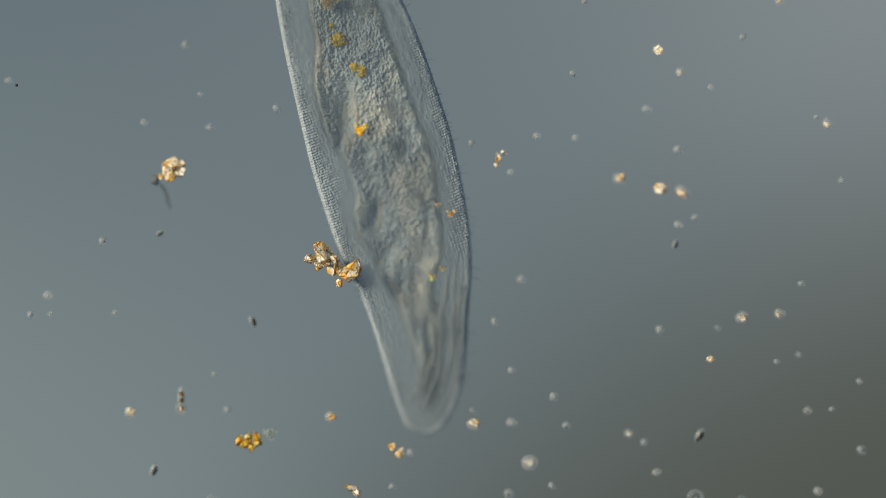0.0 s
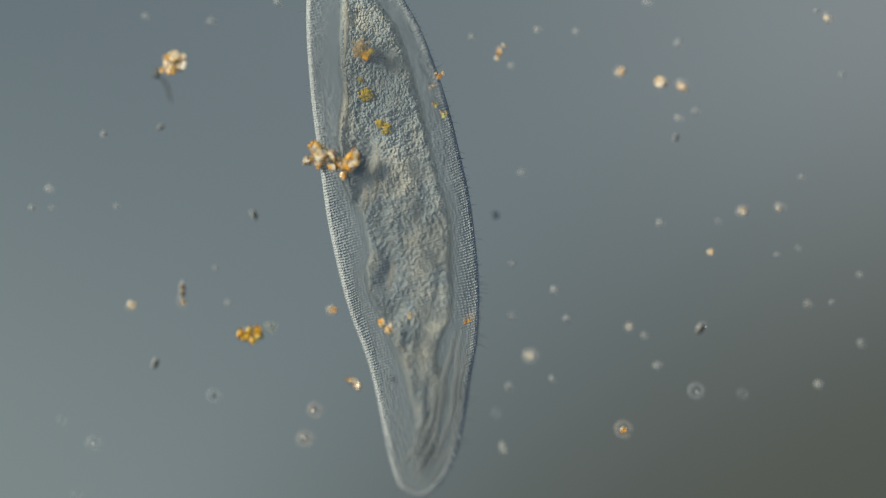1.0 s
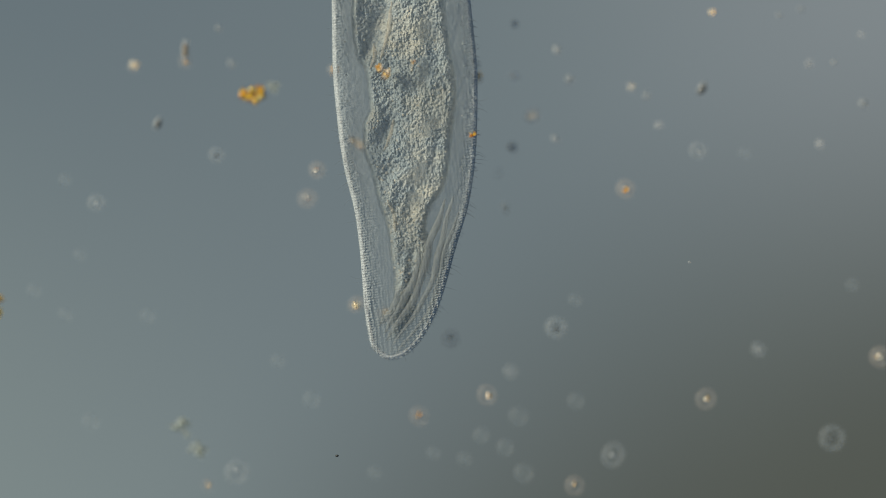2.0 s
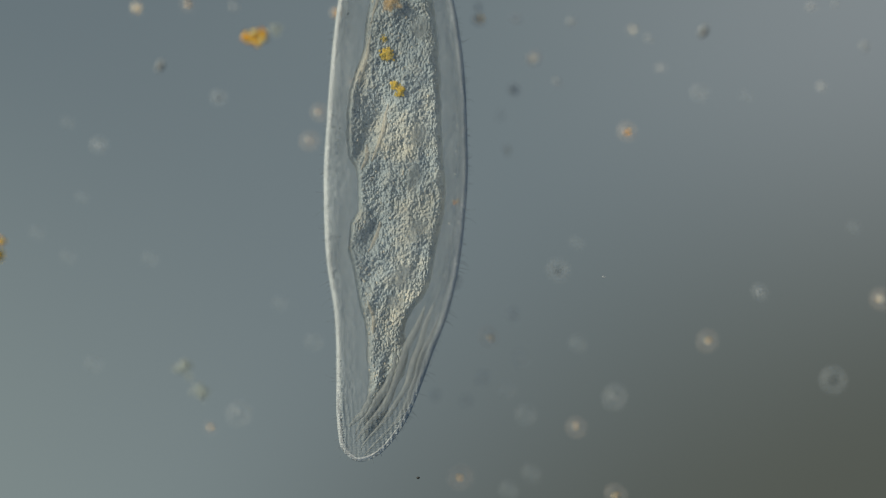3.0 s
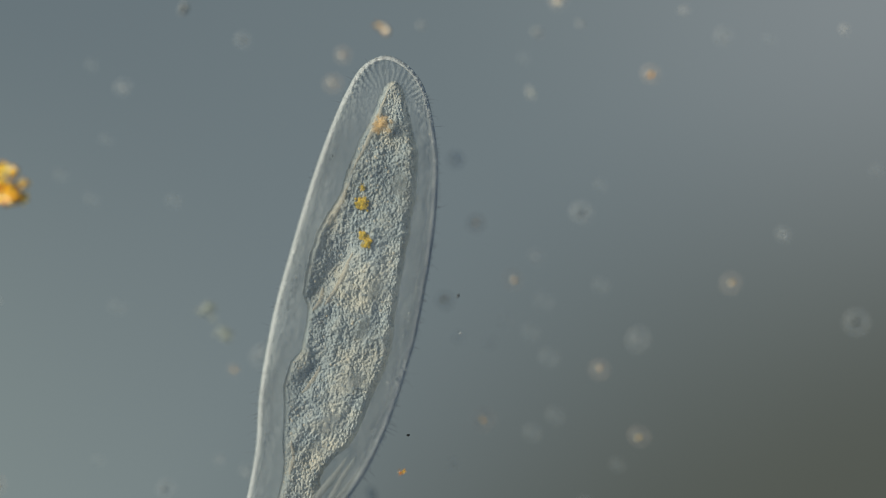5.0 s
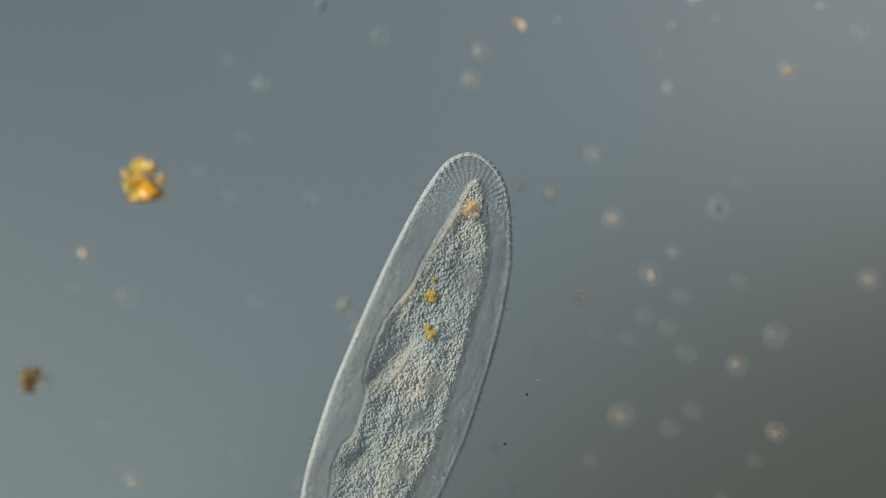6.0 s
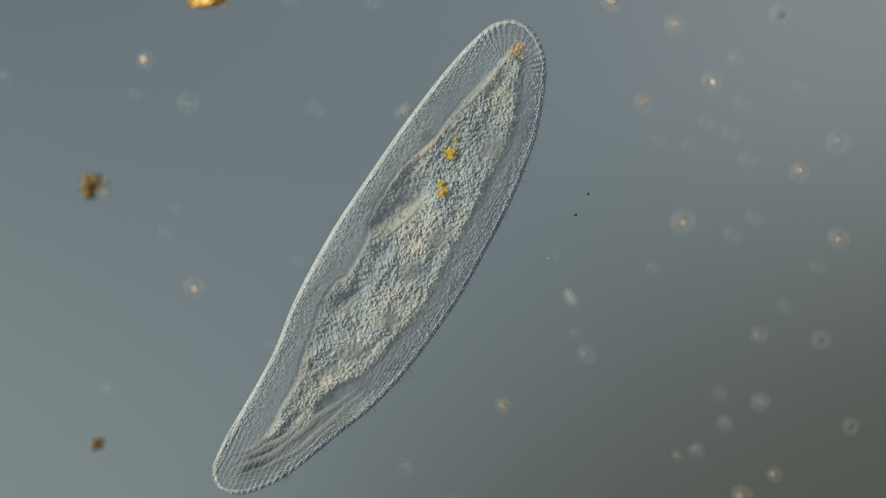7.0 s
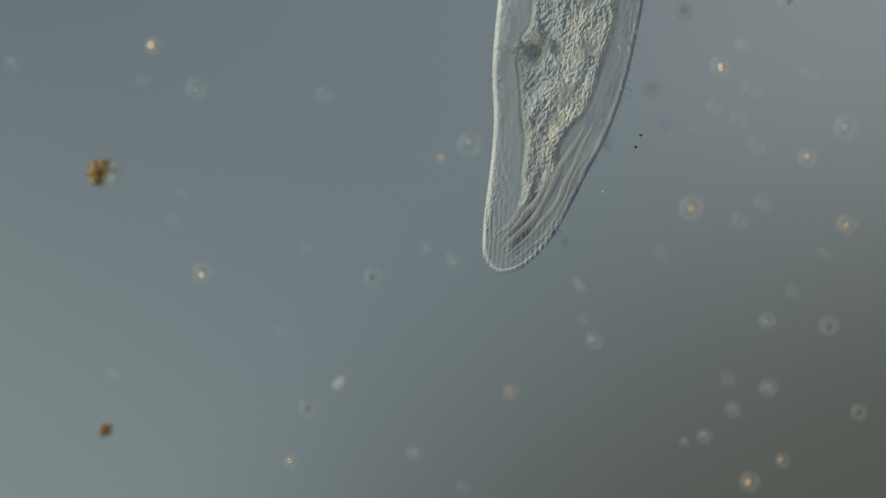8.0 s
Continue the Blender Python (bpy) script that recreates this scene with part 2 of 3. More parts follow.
def core_height(s, u, width):
    """The top of the inner plasm, u from -1 at its near edge to 1 at its far edge."""
    shoulder = 1 - min(1.0, (1 - abs(u)) * width / 2 / (11 if u < 0 else 18))
    return CORE_HIGH * min(1.0, (width / 150) ** 0.25) * (0.15 + 0.85 * math.sqrt(1 - shoulder ** 2))


def place(s, o, z=0.0):
    """From the plan (s along, o across) to the ciliate's own space in metres."""
    return ((o - 40) * U, (490 - s) * U, z * U)


def hull(name, table, high, power, rings, segs, material, relief=None, taper=0.6):
    """A closed, flattened body round a profile; relief(s, o, up) lifts its surface."""
    v = 0.35 * (1 - np.cos(np.linspace(0, np.pi, rings + 2)[1:-1])) / 2 + 0.65 * np.linspace(0, 1, rings + 2)[1:-1]
    w, c = profile(table, v)
    s = v * LONG
    wmax = w.max()
    top = segs * 4 // 5
    th = np.concatenate([np.linspace(0, np.pi, top, endpoint=False), np.linspace(np.pi, 2 * np.pi, segs - top, endpoint=False)])
    cx = np.cos(th)
    sz = np.sign(np.sin(th)) * np.maximum(0, 1 - np.abs(cx) ** power) ** (1 / power)
    verts = []
    for i in range(rings):
        h = high * min(1.0, (w[i] / wmax) ** taper)
        low = edge_height(s[i])
        for j in range(segs):
            o = c[i] + w[i] * cx[j]
            z = low + 14 * min(1.0, (w[i] / wmax) ** taper) * sz[j] if sz[j] > 0 else low + 1.3 * h * sz[j]
            if relief and sz[j] > 0:
                z += relief(s[i], o, sz[j])
            verts.append(place(s[i], o, z))
    a, b = len(verts), len(verts) + 1
    verts += [place(0, c[0], edge_height(0)), place(LONG, c[-1], edge_height(LONG))]
    faces = [(i * segs + j, (i + 1) * segs + j, (i + 1) * segs + (j + 1) % segs, i * segs + (j + 1) % segs) for i in range(rings - 1) for j in range(segs)]
    faces += [(a, j, (j + 1) % segs) for j in range(segs)]
    faces += [(b, (rings - 1) * segs + (j + 1) % segs, (rings - 1) * segs + j) for j in range(segs)]
    me = mesh_of(name, verts, faces, material)
    thick = np.tile(np.clip((np.abs(cx) - 0.55) / 0.40, 0, 1), rings)
    me.attributes.new("thickness", "FLOAT", "POINT").data.foreach_set("value", np.append(thick, (1.0, 1.0)))
    return me


def inner_body(name, material, rings, segs):
    """The inner plasm: steep sides, a flat grainy top, and a plain underside."""
    s = 41 + 910 * (1 - np.cos(np.linspace(0.06, np.pi - 0.06, rings))) / 2
    s = 0.35 * s + 0.65 * np.linspace(s[0], s[-1], rings)
    near, far = core_edges(s)
    ker = np.hanning(9) / np.hanning(9).sum()
    near, far = (np.convolve(np.pad(e, 4, "edge"), ker, "valid") for e in (near, far))
    top = segs - 12
    us = np.sin(np.linspace(-np.pi / 2, np.pi / 2, top))
    us = 0.25 * us + 0.75 * np.linspace(-1, 1, top)
    verts, faces = [], []
    for i in range(rings):
        mid, half = (near[i] + far[i]) / 2, max(0.5, (far[i] - near[i]) / 2)
        for u in us:
            h = core_height(s[i], u, 2 * half)
            o = mid + half * u
            seam = 4 * math.exp(-((o - near[i] - 9) / 4.5) ** 2) * math.exp(-((s[i] - 340) / 95) ** 4)
            verts.append(place(s[i], o, h + seam + plasm_relief(s[i], o, h / CORE_HIGH)))
        for j in range(12):
            a = math.pi * (j + 1) / 13
            verts.append(place(s[i], mid + half * math.cos(a), -14 * math.sin(a)))
    for i in range(rings - 1):
        faces += [(i * segs + j, (i + 1) * segs + j, (i + 1) * segs + (j + 1) % segs, i * segs + (j + 1) % segs) for j in range(segs)]
    faces += [tuple(range(segs)), tuple((rings - 1) * segs + j for j in range(segs))[::-1]]
    return mesh_of(name, verts, faces, material)


def cortex(name, material):
    """The thick, rounded edge of the skin: a moulding round the whole outline."""
    v = (1 - np.cos(np.linspace(0, np.pi, 300))) / 2
    w, c = profile(RIM, v)
    edge = [(LONG * a, m + h) for a, h, m in zip(v, w, c)] + [(LONG * a, m - h) for a, h, m in zip(v[::-1], w[::-1], c[::-1])][1:-1]
    section = ((0, -11), (0.5, -6), (2.5, 0), (5, 5), (8, 8.5), (8.2, -11))
    n, segs = len(edge), len(section)
    wide = np.concatenate([w, w[::-1][1:-1]]) / w.max()
    verts, faces = [], []
    for i, (s, o) in enumerate(edge):
        a, b = edge[i - 3], edge[(i + 3) % n]
        m = math.hypot(b[0] - a[0], b[1] - a[1])
        ns, no = (b[1] - a[1]) / m, -(b[0] - a[0]) / m
        k = 1.3 + 0.2 * noise.noise(Vector((s * 0.04, o * 0.04, 4)))
        low = max(0.5, wide[i] ** 0.6)
        for x, z in section:
            verts.append(place(s + 0.72 * k * x * ns, o + 0.72 * k * x * no, edge_height(s) + low * z + 0.8 * noise.noise(Vector((s * 0.14, o * 0.14, z)))))
    for i in range(n):
        q = (i + 1) % n
        faces += [(i * segs + j, i * segs + (j + 1) % segs, q * segs + (j + 1) % segs, q * segs + j) for j in range(segs)]
    return mesh_of(name, verts, faces, material)


# clear vacuoles: s, o, half length, half width, lean
VACUOLES = [(404, 82, 24, 15, 20), (479, 75, 28, 14, 15), (575, 82, 24, 16, 30), (654, 58, 30, 15, 35), (214, 78, 24, 16, 10), (700, 48, 17, 11, 20)]


def domes(s, o, size, seed):
    """Packed rounded cells, from 0 in the joints to 1 on top."""
    d = noise.voronoi(Vector((s / size, o / size, seed)))[0]
    t = max(0.0, 1 - (d[0] / 0.8) ** 2)
    return t * t * (3 - 2 * t)


def kinety_relief(s, o, up):
    """Rows of ciliary pits: fine rows along the body, crossed by finer beads; a fan of furrows on the head."""
    warp = 7 * noise.noise(Vector((s * 0.010, o * 0.02, 3))) + 1.2 * noise.noise(Vector((s * 0.09, o * 0.09, 13)))
    rows = math.sin((o + warp) * 2 * math.pi / 5.2)
    beads = math.sin((s + 0.12 * o + 0.9 * warp) * 2 * math.pi / 4.7)
    fade = 0.8 + 0.7 * noise.noise(Vector((s * 0.007, o * 0.014, 9)))
    grain = 1.3 * noise.noise(Vector((s * 0.15, o * 0.15, 6))) + 1.0 * noise.noise(Vector((s * 0.26, o * 0.30, 7)))
    z = up * ((0.9 * rows + 3.5 * beads) * fade + 1.5 * grain + 2.6 * domes(s, o, 3.9, 0.3)) + 2.5 * noise.noise(Vector((s * 0.02, o * 0.045, 1)))
    if s < 80:
        a = math.atan2(o - 30, 95 - s)
        z += 2.2 * math.sin(a * 44 + 2 * noise.noise(Vector((s * 0.05, o * 0.05, 4)))) * min(1, (80 - s) / 25)
    if s > 850:
        z += 1.8 * math.sin((o - 0.10 * s + warp) * 2 * math.pi / 8.5) * min(1, (s - 850) / 40)
    return z


# folds and clefts of the inner plasm: s, o, half length, half width, lean, height
CLEFTS = [
    (390, 4, 44, 13, 0.30, -30), (440, -22, 20, 8, 0.4, -12), (588, 2, 24, 11, 0.45, -18), (470, 20, 26, 9, 0.3, -9), (650, 20, 20, 8, 0.4, -10),
    (150, 12, 90, 7, 0.16, 7), (690, 10, 40, 8, 0.3, 9), (760, 16, 45, 7, 0.2, 8), (800, 44, 30, 8, 0.3, -8), (850, 22, 50, 5, 0.2, 9), (880, 34, 45, 5, 0.3, -9), (640, 84, 40, 6, 0.4, -8),
]


def plasm_relief(s, o, up):
    """Soft lobes, the clefts beside the nucleus and the coarse grain of the inner body."""
    z = 6 * noise.noise(Vector((s * 0.016, o * 0.024, 5))) + 3.5 * noise.noise(Vector((s * 0.042, o * 0.046, 2))) + 1.8 * noise.noise(Vector((s * 0.12, o * 0.15, 8)))
    for cs, co, ls, lo, lean, deep in CLEFTS:
        a, b = (s - cs) / ls, (o - co + lean * (s - cs)) / (1.35 * lo)
        if abs(a) < 2.5 and abs(b) < 2.5:
            z += 0.68 * deep * math.exp(-a * a - b * b)
    z = 19 * math.tanh(z / 19)
    smooth = 1.0
    for cs, co, ls, lo, turn in VACUOLES:
        a, b = (s - cs) / ls, (o - co + math.tan(radians(turn)) * 0.6 * (s - cs)) / lo
        if abs(a) < 2 and abs(b) < 2:
            smooth -= 0.85 * math.exp(-(a * a + b * b) ** 2)
    coarse = 0.5 + 0.9 * noise.noise(Vector((s * 0.02, o * 0.03, 11)))
    return z * up + smooth * up * (2.7 * domes(s, o, 4.3, 0.7) + 1.8 * max(0.0, coarse) * domes(s + 40, o, 8, 0.3))


def granules(name, count, rng):
    """Small round bodies packed in the top of the inner plasm, one joined mesh."""
    ico = bmesh.new()
    bmesh.ops.create_icosphere(ico, subdivisions=1, radius=1)
    base = [v.co.copy() for v in ico.verts]
    tris = [tuple(v.index for v in f.verts) for f in ico.faces]
    ico.free()
    verts, faces = [], []
    ss = np.array([rng.uniform(60, 935) for _ in range(count)])
    near, far = core_edges(ss)
    w, c = profile(RIM, ss / LONG)
    for k in range(count):
        s, half = ss[k], (far[k] - near[k]) / 2
        r = rng.choice((1.8, 2.2, 2.6, 3.0, 3.6)) * rng.uniform(0.8, 1.15)
        if k % 12 == 0:
            # a few lie loose in the clear outer layer
            o, r = c[k] + rng.choice((-1, 1)) * rng.uniform(0.78, 0.95) * w[k], r * 0.75
            z = rng.uniform(18, 40)
        else:
            u = rng.uniform(-0.96, 0.96)
            o = (near[k] + far[k]) / 2 + u * half
            h = core_height(s, u, 2 * half)
            z = h + plasm_relief(s, o, h / CORE_HIGH) - r * 0.1
        p = Vector(place(s, o, z))
        e = rng.uniform(0.8, 1.25)
        n0 = len(verts)
        verts += [p + Vector((q.x, q.y * e, q.z * 0.55)) * r * 0.8 * U for q in base]
        faces += [tuple(n0 + i for i in t) for t in tris]
    return mesh_of(name, verts, faces, GRANULE)


def ridge(name, line, wide, high, material):
    """A long soft fold: a tapered rounded bar along a line of (s, o, z)."""
    n, segs = len(line), 10
    verts, faces = [], []
    for i, (s, o, z) in enumerate(line):
        a, b = line[max(i - 1, 0)], line[min(i + 1, n - 1)]
        ds, do = b[0] - a[0], b[1] - a[1]
        m = math.hypot(ds, do) or 1
        taper = max(0.08, math.sin(math.pi * min(1, max(0, (i + 0.3) / (n - 0.4)))) ** 0.5)
        wob = 1 + 0.6 * noise.noise(Vector((s * 0.022, wide, high)))
        for j in range(segs):
            t = 2 * math.pi * j / segs
            off = math.cos(t) * wide * taper * wob
            verts.append(place(s - off * do / m, o + off * ds / m, z + math.sin(t) * high * taper))
    for i in range(n - 1):
        faces += [(i * segs + j, i * segs + (j + 1) % segs, (i + 1) * segs + (j + 1) % segs, (i + 1) * segs + j) for j in range(segs)]
    faces += [tuple(range(segs))[::-1], tuple((n - 1) * segs + j for j in range(segs))]
    return mesh_of(name, verts, faces, material)


def berry(name, material, radius, rng):
    """A round heap of small swallowed cells."""
    verts, faces = [], []
    for k in range(80):
        a, q = rng.uniform(0, 6.28), min(1.5, abs(rng.gauss(0, 0.5))) * radius
        lump = rocky("lump", material, radius * rng.uniform(0.14, 0.32) * U, k, (1, 1, 0.5), 0.4, 2)
        n0 = len(verts)
        at = Vector((q * math.cos(a) * U, q * math.sin(a) * U, (1 - q / radius) * 3 * U))
        verts += [v.co + at for v in lump.vertices]
        faces += [tuple(n0 + i for i in f.vertices) for f in lump.polygons]
        bpy.data.meshes.remove(lump)
    return mesh_of(name, verts, faces, material)


def cilia(name, rng):
    """Fine hairs round the whole rim, leaning back, with a few long ones."""
    verts, faces = [], []
    for side in (-1, 1):
        for k in range(170):
            v = rng.uniform(0.004, 0.996)
            dv = 0.004
            w, c = profile(RIM, np.array([max(0, v - dv), v, min(1, v + dv)]))
            o = c + side * w
            ds, do = LONG * 2 * dv, o[2] - o[0]
            m = math.hypot(ds, do)
            ns, no = -do / m * side, ds / m * side
            long = rng.uniform(5, 12) if rng.random() < 0.9 else rng.uniform(14, 24)
            lean = rng.uniform(-0.2, 0.9)
            zz = edge_height(v * LONG) + rng.uniform(-10, 8)
            bend = rng.uniform(-0.35, 0.35)
            n0 = len(verts)
            for q, r in ((0, 0.5), (0.55, 0.38), (1, 0.12)):
                ps = v * LONG + (ns * q + lean * q * q * 0.6 + bend * q * q) * long - ns * 2
                po = o[1] + (no * q) * long - no * 2
                for j in range(3):
                    t = 2 * math.pi * j / 3
                    verts.append(place(ps + r * math.cos(t) * no, po + r * math.cos(t) * -ns, zz + r * math.sin(t)))
            for q in range(2):
                faces += [(n0 + q * 3 + j, n0 + q * 3 + (j + 1) % 3, n0 + q * 3 + 3 + (j + 1) % 3, n0 + q * 3 + 3 + j) for j in range(3)]
    return mesh_of(name, verts, faces, HAIR)


def tail_line(s0, margin, o_end, s_end, bow):
    """A fold that leaves the far edge and sweeps into the tail's tip."""
    out = []
    for i in range(34):
        q = i / 33
        s = s0 + (s_end - s0) * q
        w, c = profile(RIM, np.array([min(s / LONG, 0.999)]))
        edge = c[0] + w[0] - margin
        f = q ** bow
        out.append((s, edge * (1 - f) + o_end * f + 3.0 * math.sin(q * 8 + margin) + 1.0 * math.sin(q * 23 + 2 * margin), edge_height(s) - 3))
    return out


def ciliate():
    rng = random.Random(4)
    body = tagged(new("ciliate"), "translucent blue-grey spindle-shaped single-celled ciliate with grainy plasm", "ciliate")
    part_of("pellicle", hull("pellicle", RIM, HIGH, 3.4, 1300, 340, PELLICLE, relief=kinety_relief), body, "clear finely pitted outer skin")
    part_of("cortex", cortex("cortex", CORTEX), body, "thick pale edge of the skin")
    part_of("endoplasm", inner_body("endoplasm", PLASM, 980, 310), body, "grainy cream and blue-grey inner plasm")
    part_of("granule_layer", granules("granule_layer", 1500, rng), body, "tiny round cream and grey granules", "stuff")
    part_of("cilia", cilia("cilia", rng), body, "fine short hairs round the rim", "stuff")
    for s0, margin, o_end, s_end, bow, wide, high in ((730, 15, 8, 974, 9, 5.0, 8), (700, 29, 0, 966, 8, 5.5, 8), (705, 46, -10, 950, 6, 7, 9), (790, 62, -16, 938, 5, 6.5, 8), (850, 78, -22, 925, 3, 5.5, 7)):
        part_of("fold", ridge("fold", tail_line(s0, margin, o_end, s_end, bow), wide, high * 0.55, FOLD), body, "pale lengthwise fold running to the tail")
    # added cream bars where pit walls and the near edge catch light
    for (s0, o0), (s1, o1), wide in (((352, 28), (455, 2), 4.0), ((560, 20), (615, 0), 4.0), ((232, -6), (330, -32), 4.5), ((425, -8), (470, -16), 4.0), ((60, 20), (215, -8), 4.0), ((700, 2), (760, 14), 3.5)):
        line = []
        for q in np.linspace(0, 1, 40):
            a = s0 + (s1 - s0) * q
            b = o0 + (o1 - o0) * q + 5 * math.sin(math.pi * q) + 2.5 * noise.noise(Vector((a * 0.05, o0, 0)))
            near, far = core_edges(np.array([a]))
            half = (far[0] - near[0]) / 2
            h = core_height(a, (b - near[0]) / half - 1, 2 * half)
            line.append((a, b, h + plasm_relief(a, b, h / CORE_HIGH) + 0.5))
        part_of("strand", ridge("strand", line, wide, 3.2, LIT_STREAK), body, "cream streak added for a lit slope of the inner plasm")
    for s, o, a, b, turn in VACUOLES:
        me = rocky("vacuole", NUCLEUS, 1.0, s, (b * 0.85 * U, a * 0.85 * U, 4 * U), 0.15, 3)
        ob = part_of("vacuole", me, body, "smooth clear round vacuole")
        ob.matrix_basis = Matrix.Translation(place(s, o, 37)) @ pose(0, 0, 0, 0, 0, -turn)
    for s, o, r, mat, label in ((265, 25, 13, YOLK, "small yellow food vacuole"), (320, 39, 11, YOLK, "yellow-green food vacuole"), (331, 49, 10, YOLK, "yellow-green food vacuole"), (238, 18, 6, YOLK, "faint yellow food vacuole")):
        ob = part_of("food_vacuole", berry("food_vacuole", mat, r * 0.9, rng), body, label)
        ob.matrix_basis = Matrix.Translation(place(s, o, CORE_HIGH + plasm_relief(s, o, 1.0) + 1.5))
    return body


CILIATE = ciliate()
WANDERER = part_of("food_vacuole", berry("food_vacuole", RUST, 15, random.Random(72)), CILIATE, "pale orange food vacuole near the head")

# ---- particles lying on the stage ----
# Rows of the stage: seconds, its shift to the right and down in U, its drop below focus in metres.
STAGE = [
    (0.0, 0, 0, 0.000), (0.3, 0, -9, 0.006), (0.5, 0, -28, 0.009), (0.75, 0, -95, 0.012), (1.0, 1.5, -189, 0.017), (1.3, 2.5, -288, 0.022), (1.5, 3, -403, 0.025),
    (1.7, 4, -507, 0.028), (2.1, 6, -640, 0.035), (2.4, 7, -690, 0.041), (2.8, 9, -708, 0.047), (3.0, 9, -717, 0.050), (3.5, 11, -786, 0.056), (4.0, 15, -802, 0.059),
    (4.2, 21, -803, 0.059), (4.7, 40, -812, 0.059), (5.3, 83, -823, 0.059), (5.5, 134, -823, 0.059), (5.7, 222, -824, 0.059), (5.9, 286, -825, 0.057), (6.0, 295, -827, 0.057),
    (6.1, 301, -845, 0.055), (6.3, 332, -922, 0.051), (6.5, 370, -1028, 0.047), (6.7, 386, -1112, 0.042), (6.9, 401, -1163, 0.039), (7.0, 405, -1171, 0.037), (7.3, 415, -1188, 0.035),
    (7.5, 419, -1195, 0.034), (8.0, 419, -1196, 0.034),
]
CARRIED = []
CLUMPS = []


def stage_at(t):
    return [float(np.interp(t, [r[0] for r in STAGE], [r[c] for r in STAGE])) for c in (1, 2, 3)]


def set_on_stage(ob, x, y, t, z=0.0, turn=0.0):
    """Lay a thing where the plan has it, as it passes below the lens at t."""
    sx, sy, drop = stage_at(t)
    g = 1 + (drop - z) / STAND
    at = (((x + sx - 784) * g - sx) * U, ((441 - y - sy) * g + sy) * U, z)
    ob.matrix_world = pose(*at, 0, 0, turn)
    CARRIED.append((ob, at, turn))
    return ob


# (x, y, radius) on the stage, listed by the time at which they are best seen
AMBER_GRAINS = {
    0.0: [(1097, 317, 10), (1170, 335, 12), (1207, 340, 11), (1313, 562, 10), (1380, 556, 9), (937, 819, 13), (230, 730, 9), (585, 738, 9), (1465, 219, 9), (1165, 88, 9), (838, 752, 10),
          (1258, 636, 6), (950, 240, 6), (1113, 768, 7), (1380, 2, 8), (1204, 128, 7)],
}
GREY_GRAINS = {
    0.0: [(490, 193, 9), (1145, 193, 9), (1201, 265, 9), (1015, 130, 7), (1200, 398, 9), (1231, 385, 8), (1490, 320, 7), (923, 495, 8), (876, 570, 8), (906, 656, 7), (905, 748, 10), (1003,
          754, 8), (1140, 783, 7), (1162, 836, 9), (977, 860, 8), (901, 875, 11), (1448, 870, 9), (1168, 584, 8), (1419, 502, 7), (1429, 727, 8), (1472, 724, 6), (835, 254, 8), (1018, 244,
          7), (330, 80, 9)],
    0.1: [(372, 226, 8), (255, 217, 7), (355, 167, 6), (182, 427, 8), (85, 523, 9), (55, 557, 7), (90, 556, 5), (204, 554, 6), (403, 726, 8), (380, 664, 6), (15, 143, 7), (1035, 3, 6),
          (1315, 66, 7), (1258, 155, 6), (1445, 208, 6), (1525, 797, 9), (1521, 675, 6), (1414, 628, 6), (1375, 640, 6), (1270, 581, 6), (980, 702, 8), (695, 862, 7), (903, 305, 7), (838,
          728, 7), (727, 802, 8)],
}
AMBER_BLURS = {
    1.5: [(625, 1153, 12)],
    3.0: [(323, 725, 8), (539, 967, 12), (1101, 950, 12), (856, 1314, 11), (1011, 1474, 9), (806, 1562, 12), (1081, 1592, 12), (1243, 1321, 12), (1551, 1247, 13)],
    6.0: [(555, 917, 11), (-145, 1277, 12), (-60, 1677, 12), (677, 1174, 12), (735, 1352, 11), (790, 1215, 13)],
    8.0: [(361, 1476, 7), (486, 1889, 9), (793, 1978, 5), (909, 2049, 11), (966, 2011, 9), (96, 2014, 8)],
}
GREY_BLURS = {
    3.0: [(378, 890, 11), (166, 974, 12), (414, 1450, 13), (1229, 882, 11), (978, 1195, 14), (898, 1273, 9), (1079, 1420, 12), (1336, 1234, 11), (1466, 1390, 13)],
    6.0: [(-70, 1352, 12), (755, 1102, 12)],
    8.0: [(-397, 1308, 8), (241, 1686, 12), (336, 1636, 7), (383, 1656, 9), (-214, 1858, 9), (126, 1919, 11), (314, 1998, 9), (633, 1799, 10), (939, 1764, 10), (1048, 1773, 11), (941, 1883,
          11), (878, 1921, 9), (828, 1968, 9), (1101, 1926, 9)],
}
FAINT_BLURS = {
    3.0: [(110, 934, 9), (111, 1172, 10), (256, 1175, 10), (56, 1129, 9), (486, 1254, 10), (876, 922, 8), (1311, 887, 8), (846, 1385, 9), (911, 1352, 9), (888, 1407, 9), (816, 1427, 8),
          (921, 1452, 10), (1013, 1325, 8), (931, 1555, 10), (891, 1585, 10), (1501, 1120, 9), (546, 1322, 9), (156, 1362, 8)],
    6.0: [(135, 1067, 8), (-165, 1337, 8), (-110, 1582, 8), (-95, 1537, 8), (655, 1452, 9), (760, 1417, 8), (1040, 1642, 9), (750, 1642, 9), (1010, 1147, 9)],
    8.0: [(121, 1634, 8), (76, 1784, 8), (401, 2058, 8), (613, 1761, 7), (983, 1713, 9), (869, 1868, 8)],
}
OBLONGS = [(1238, 770, 13, 0.0, 35), (272, 832, 12, 0.0, 20), (283, 413, 8, 0.0, 60), (1195, 432, 9, 0.0, 20), (888, 982, 12, 1.2, -10), (605, 1697, 15, 7.0, -25), (181, 1874, 14, 8.0, 40), (580, 1623, 7, 6.5, 0), (447, 570, 11, 0.0, -20)]


